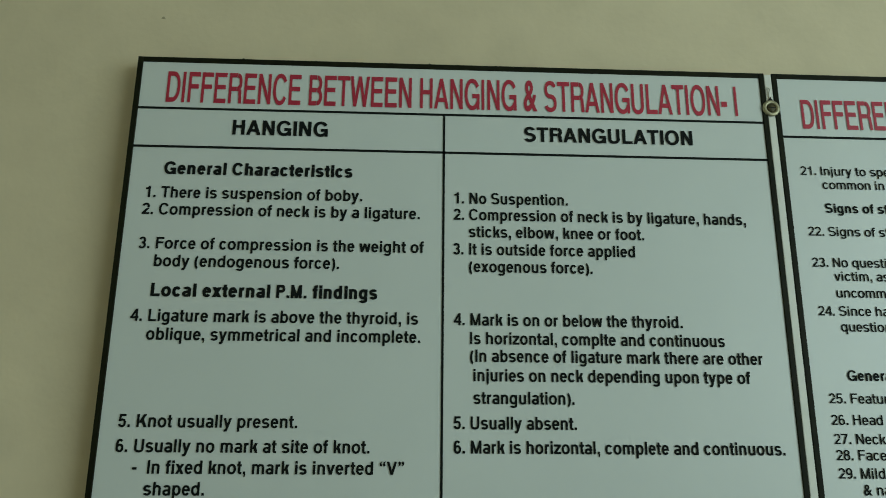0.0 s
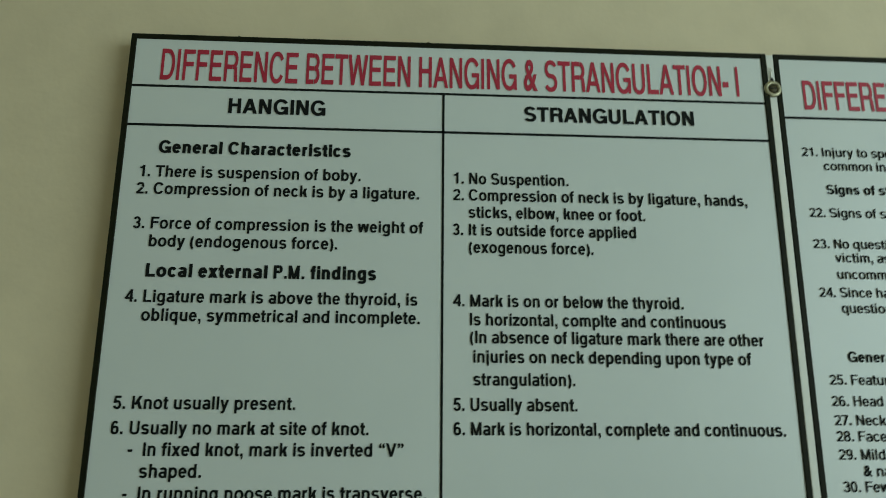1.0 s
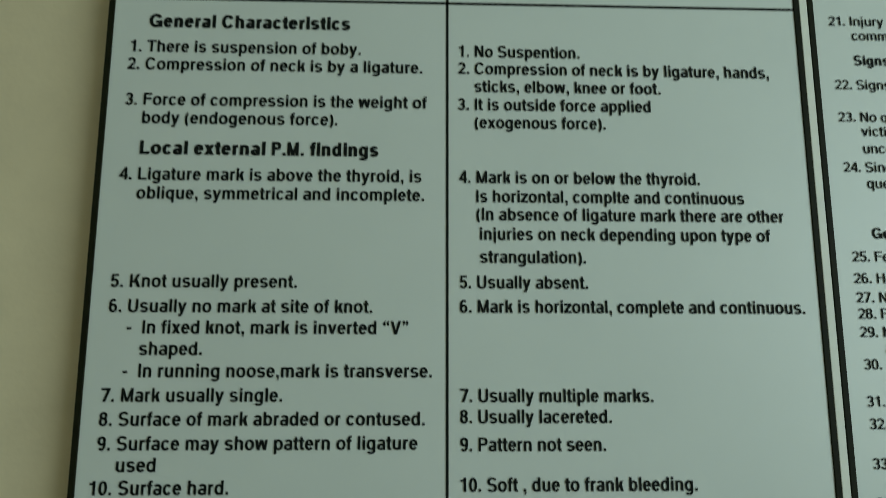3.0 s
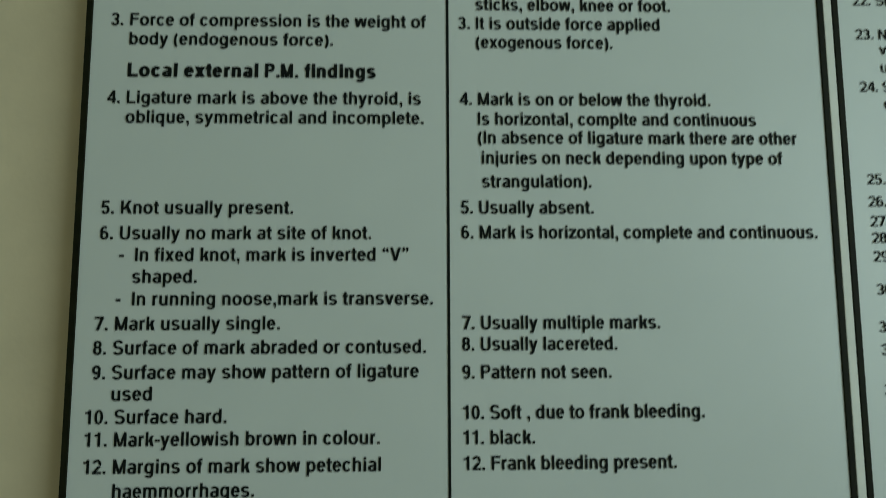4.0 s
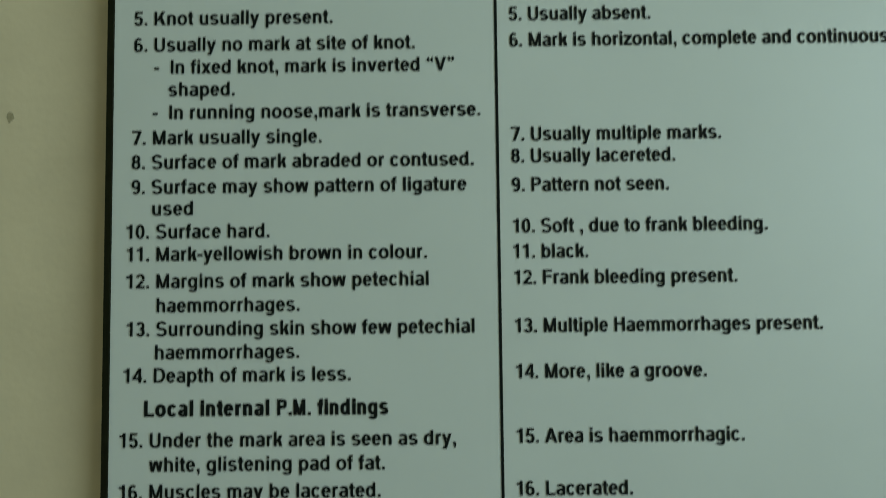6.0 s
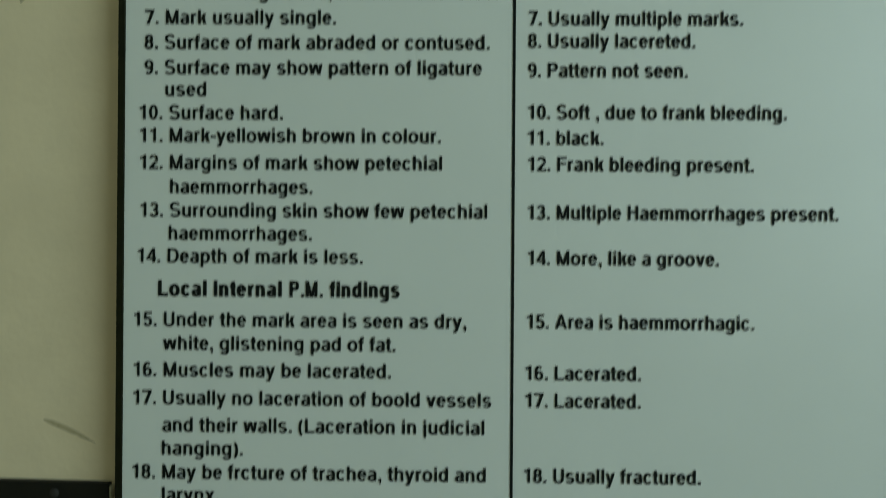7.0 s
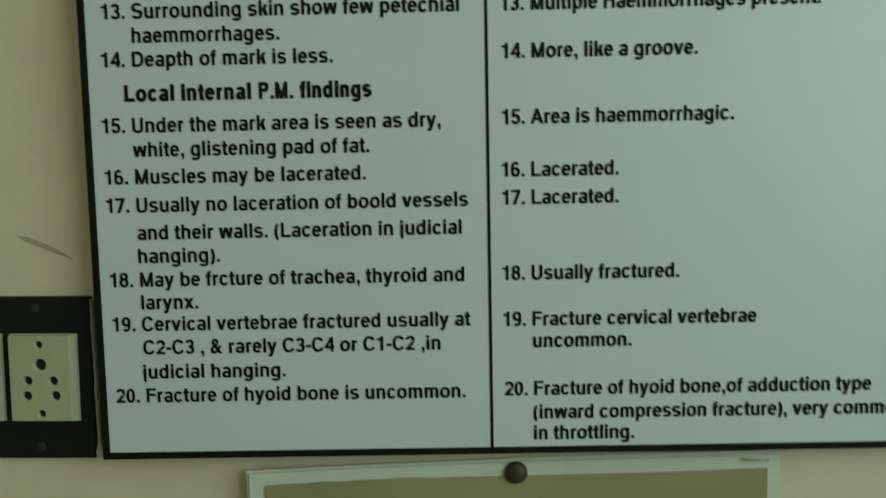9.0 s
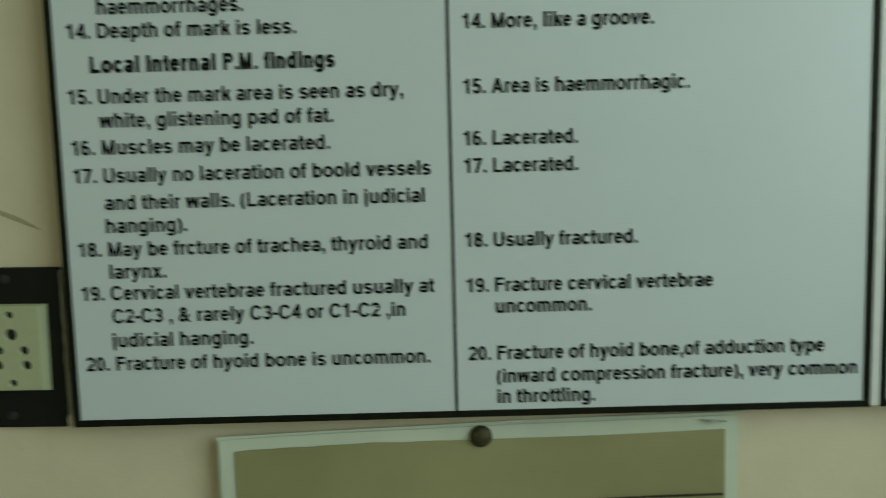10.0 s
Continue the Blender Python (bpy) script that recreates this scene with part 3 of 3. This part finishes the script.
for nx in (0.0988, 0.2787):
    nail = thing("nail", nx, 0.002, TOP + 0.0008, "small dark nail head at the chart's upper edge", "nail")
    part("nail_head", turned([(0.0016, 0.018), (0.0018, 0.001), (0.0012, -0.0006), (0, -0.001)], 12), EDGING, nail, smooth=True)

# ---- the switchboard ----
board = thing("switchboard", -0.0690, WALL_Y, TOP - 0.8437, "black switchboard with cream socket and rocker switch", "switchboard", turn=0.8)
PF, SF = -0.006, -0.0115     # plate face and module face, from the wall
part("plate", box(-0.0545, 0.0566, PF, 0.0, -0.0633, 0.0633, 0.0012), BAKELITE, board, "black plastic plate")

def plate_screw(x, z):
    s = part("screw", turned([(0.0036, 0), (0.0036, -0.0005), (0.0026, -0.0011), (0, -0.0013)], 16), DULL, board, "dull dark screw", True)
    s.location = (x, PF, z)
plate_screw(0.0148, 0.0545)
plate_screw(0.0145, -0.0535)

def module(x0, x1, z0, z1, side, mat, holes, name, label):
    """A moulded module with sloping sides; holes are recessed wells: x, z, radius."""
    bm = bmesh.new()
    base = [(x0, z0), (x1, z0), (x1, z1), (x0, z1)]
    face = [(x0 + 0.0012, z0 + 0.0012), (x1 - side, z0 + 0.0012), (x1 - side, z1 - 0.0012), (x0 + 0.0012, z1 - 0.0012)]
    lo = [bm.verts.new((x, PF + 0.0005, z)) for x, z in base]
    mid = [bm.verts.new((x, PF - 0.0010, z)) for x, z in base]
    hi = [bm.verts.new((x, SF, z)) for x, z in face]
    for k in range(4):
        bm.faces.new((lo[k], lo[(k + 1) % 4], mid[(k + 1) % 4], mid[k]))
        bm.faces.new((mid[k], mid[(k + 1) % 4], hi[(k + 1) % 4], hi[k]))
    bm.faces.new(hi)
    bm.faces.new(lo)
    bmesh.ops.recalc_face_normals(bm, faces=bm.faces)
    bmesh.ops.bevel(bm, geom=[e for e in bm.edges if all(v.co.y < PF - 0.001 for v in e.verts)], offset=0.0006, segments=2, affect="EDGES")
    ob = part(name, bm, mat, board, label)
    bore = bmesh.new()
    for x, z, r in holes:
        one = bpy.data.meshes.new("bore")
        t = turned([(0, SF + 0.0042), (r, SF + 0.0042), (r, SF + 0.0006), (r + 0.0007, SF - 0.0004), (0, SF - 0.0004)], 20)
        moved(t, x, 0, z).to_mesh(one)
        t.free()
        bore.from_mesh(one)
        bpy.data.meshes.remove(one)
        # black disc across the bore paints the shade deep in the hole
        well = part("pin_hole_shade", turned([(r * 0.99, SF + 0.0032), (0, SF + 0.0032)], 20), RECESS_SHADE, ob, "black disc for the shade in a pin hole")
        well.location = (x, 0, z)
    cutter = new("bore", to_mesh("bore", bore, mat))
    cut = ob.modifiers.new("bore", "BOOLEAN")
    cut.object, cut.operation, cut.solver = cutter, "DIFFERENCE", "EXACT"
    cutter.matrix_world = board.matrix_world
    bpy.context.view_layer.update()
    me = bpy.data.meshes.new_from_object(ob.evaluated_get(bpy.context.evaluated_depsgraph_get()))
    ob.modifiers.clear()
    ob.data = me
    bpy.data.objects.remove(cutter)
    return ob

cx = 0.0197
module(-0.0052, 0.0466, -0.0330, 0.0352, 0.0040, CREAM, [
    (cx - 0.0005, 0.0272, 0.0029), (cx, 0.0118, 0.0046), (cx - 0.0101, -0.0005, 0.0035), (cx + 0.0095, -0.0008, 0.0035),
    (cx - 0.0112, -0.0123, 0.0037), (cx + 0.0108, -0.0123, 0.0037), (cx - 0.0004, -0.0263, 0.0029)], "socket", "cream plastic five-pin power socket")
switch = module(-0.0455, -0.0112, -0.0330, 0.0352, 0.0030, AGED, [(-0.0290, 0.0258, 0.0026), (-0.0285, -0.0262, 0.0026)], "switch", "cream plastic rocker switch")
rocker = bmesh.new()
side = [(-0.0135, SF + 0.0005), (-0.0135, SF - 0.0068), (-0.0095, SF - 0.0078), (0.0, SF - 0.0046), (0.0130, SF - 0.0034), (0.0135, SF + 0.0005)]
ends = [[rocker.verts.new((x, y, z)) for z, y in side] for x in (-0.0375, -0.0222)]
for k in range(len(side)):
    rocker.faces.new((ends[0][k], ends[0][(k + 1) % 6], ends[1][(k + 1) % 6], ends[1][k]))
rocker.faces.new(ends[0]), rocker.faces.new(ends[1])
bmesh.ops.recalc_face_normals(rocker, faces=rocker.faces)
bmesh.ops.bevel(rocker, geom=list(rocker.edges), offset=0.0010, segments=2, affect="EDGES")
part("rocker", rocker, AGED, switch, "cream rocker", True)

# ragged bead added to stand for the pale line between switchboard and chart
bead = thing("pale_bead", -0.0105, WALL_Y, TOP - 0.8435, "ragged pale cream bead added beside the switchboard", "putty")
bm = bmesh.new()
rings = []
for k in range(25):
    f = k / 24
    z = 0.060 - 0.122 * f
    w = 0.0008 + 0.0004 * f + 0.0004 * noise.noise((f * 20, 0, 0)) + (0.0016 if f > 0.95 else 0)
    x = 0.0022 * f + 0.0005 * noise.noise((f * 9, 3, 0))
    h = 0.007 + 0.004 * f + 0.001 * noise.noise((f * 15, 7, 0))
    rings.append([bm.verts.new(p) for p in ((x - w, 0, z), (x - w, -h * 0.8, z), (x, -h, z), (x + w, -h * 0.8, z), (x + w, 0, z))])
for a, b in zip(rings, rings[1:]):
    for k in range(4):
        bm.faces.new((a[k], a[k + 1], b[k + 1], b[k]))
bm.faces.new(rings[0]), bm.faces.new(rings[-1])
bmesh.ops.recalc_face_normals(bm, faces=bm.faces)
part("bead", bm, PALE_CREAM, bead, smooth=True)

# ---- the pinned sheets below the chart ----
def sheet_y(x, lift):
    """Distance from the wall of the sheet: curling up towards its free side."""
    u = (x - 0.104) / 0.41
    return WALL_Y - lift - 0.0095 * max(0, 1 - u / 0.6) - 0.004 * max(0, u - 0.55) / 0.45

def paper(x0, x1, top_l, top_r, z1, lift, thick=0.0005, wave=0.0, ragged=0.0):
    bm = bmesh.new()
    n, m = 40, 12
    grid = []
    for j in range(m + 1):
        row = []
        for i in range(n + 1):
            u, v = i / n, j / m
            x = x0 + (x1 - x0) * u
            zt = top_l + (top_r - top_l) * u + (wave * math.sin(u * 7.0) + ragged * noise.noise((u * 16, 0.0, 5.0)) * max(0, 1 - 1.6 * u)) * (1 - v)
            row.append(bm.verts.new((x, sheet_y(x, lift) + 0.0010 * noise.noise((u * 3, v * 3, lift * 90)), zt + (z1 - zt) * v)))
        grid.append(row)
    for j in range(m):
        for i in range(n):
            bm.faces.new((grid[j][i], grid[j + 1][i], grid[j + 1][i + 1], grid[j][i + 1]))
    bmesh.ops.recalc_face_normals(bm, faces=bm.faces)
    bmesh.ops.solidify(bm, geom=bm.faces[:], thickness=thick)
    return moved(bm, 0, 0, TOP)

notice = thing("pinned_notice", 0, 0, 0, "white paper notice with an olive brown panel, pinned and curling", "notice")
part("back_sheet", paper(0.1050, 0.5150, -0.9175, -0.9092, -1.21, 0.0015), PAPER, notice, "white paper underneath")
part("front_sheet", paper(0.1075, 0.5120, -0.9195, -0.9118, -1.2085, 0.0035, wave=0.0006), PAPER, notice, "curled white paper")
part("printed_panel", paper(0.1195, 0.5040, -0.9286, -0.9230, -1.195, 0.0048, 0.0002, 0.0014, 0.0016), BROWN, notice, "olive brown printed panel")
line = bmesh.new()
for k in range(13):
    f, half = k / 12, 0.0002 + 0.0007 * min(1, k / 7)
    for y, z in ((-0.0002, -half), (-0.0002, half), (0.0002, half), (0.0002, -half)):
        line.verts.new((-0.052 + 0.104 * f, y, z))
line.verts.ensure_lookup_table()
for k in range(12):
    for j in range(4):
        line.faces.new([line.verts[4 * k + j], line.verts[4 * k + (j + 1) % 4], line.verts[4 * k + 4 + (j + 1) % 4], line.verts[4 * k + 4 + j]])
bmesh.ops.recalc_face_normals(line, faces=line.faces)
bar = part("printed_bar", line, DARK_BROWN, notice, "dark brown printed line")
bar.matrix_local = pose(0.4505, sheet_y(0.4505, 0.0068), TOP - 0.9755, 0, -1.2, -1.3)

flap = bmesh.new()
row = [[flap.verts.new((0.486 + 0.018 * i / 8, sheet_y(0.495, 0.0060) - 0.0035 * j * (0.4 + 0.6 * math.sin(math.pi * i / 8)), TOP - 0.9136 - 0.0008 * j - 0.0012 * i / 8)) for i in range(9)] for j in range(2)]
for i in range(8):
    flap.faces.new((row[0][i], row[1][i], row[1][i + 1], row[0][i + 1]))
bmesh.ops.solidify(flap, geom=flap.faces[:], thickness=0.0003)
part("folded_edge", flap, PAPER, notice, "small folded tear in the paper", True)

pin = thing("drawing_pin", 0.3122, sheet_y(0.3122, 0.0055), TOP - 0.9234, "dark bronze domed pin holding the paper notice", "pin")
part("dome", turned([(0.0086, 0.0), (0.0088, -0.0010), (0.0082, -0.0026), (0.0066, -0.0044), (0.0042, -0.0056), (0.0018, -0.0061), (0, -0.0062)]), BRONZE, pin, smooth=True)
part("shank", turned([(0.0012, 0.014), (0.0012, 0.0)], 10), STEEL, pin)
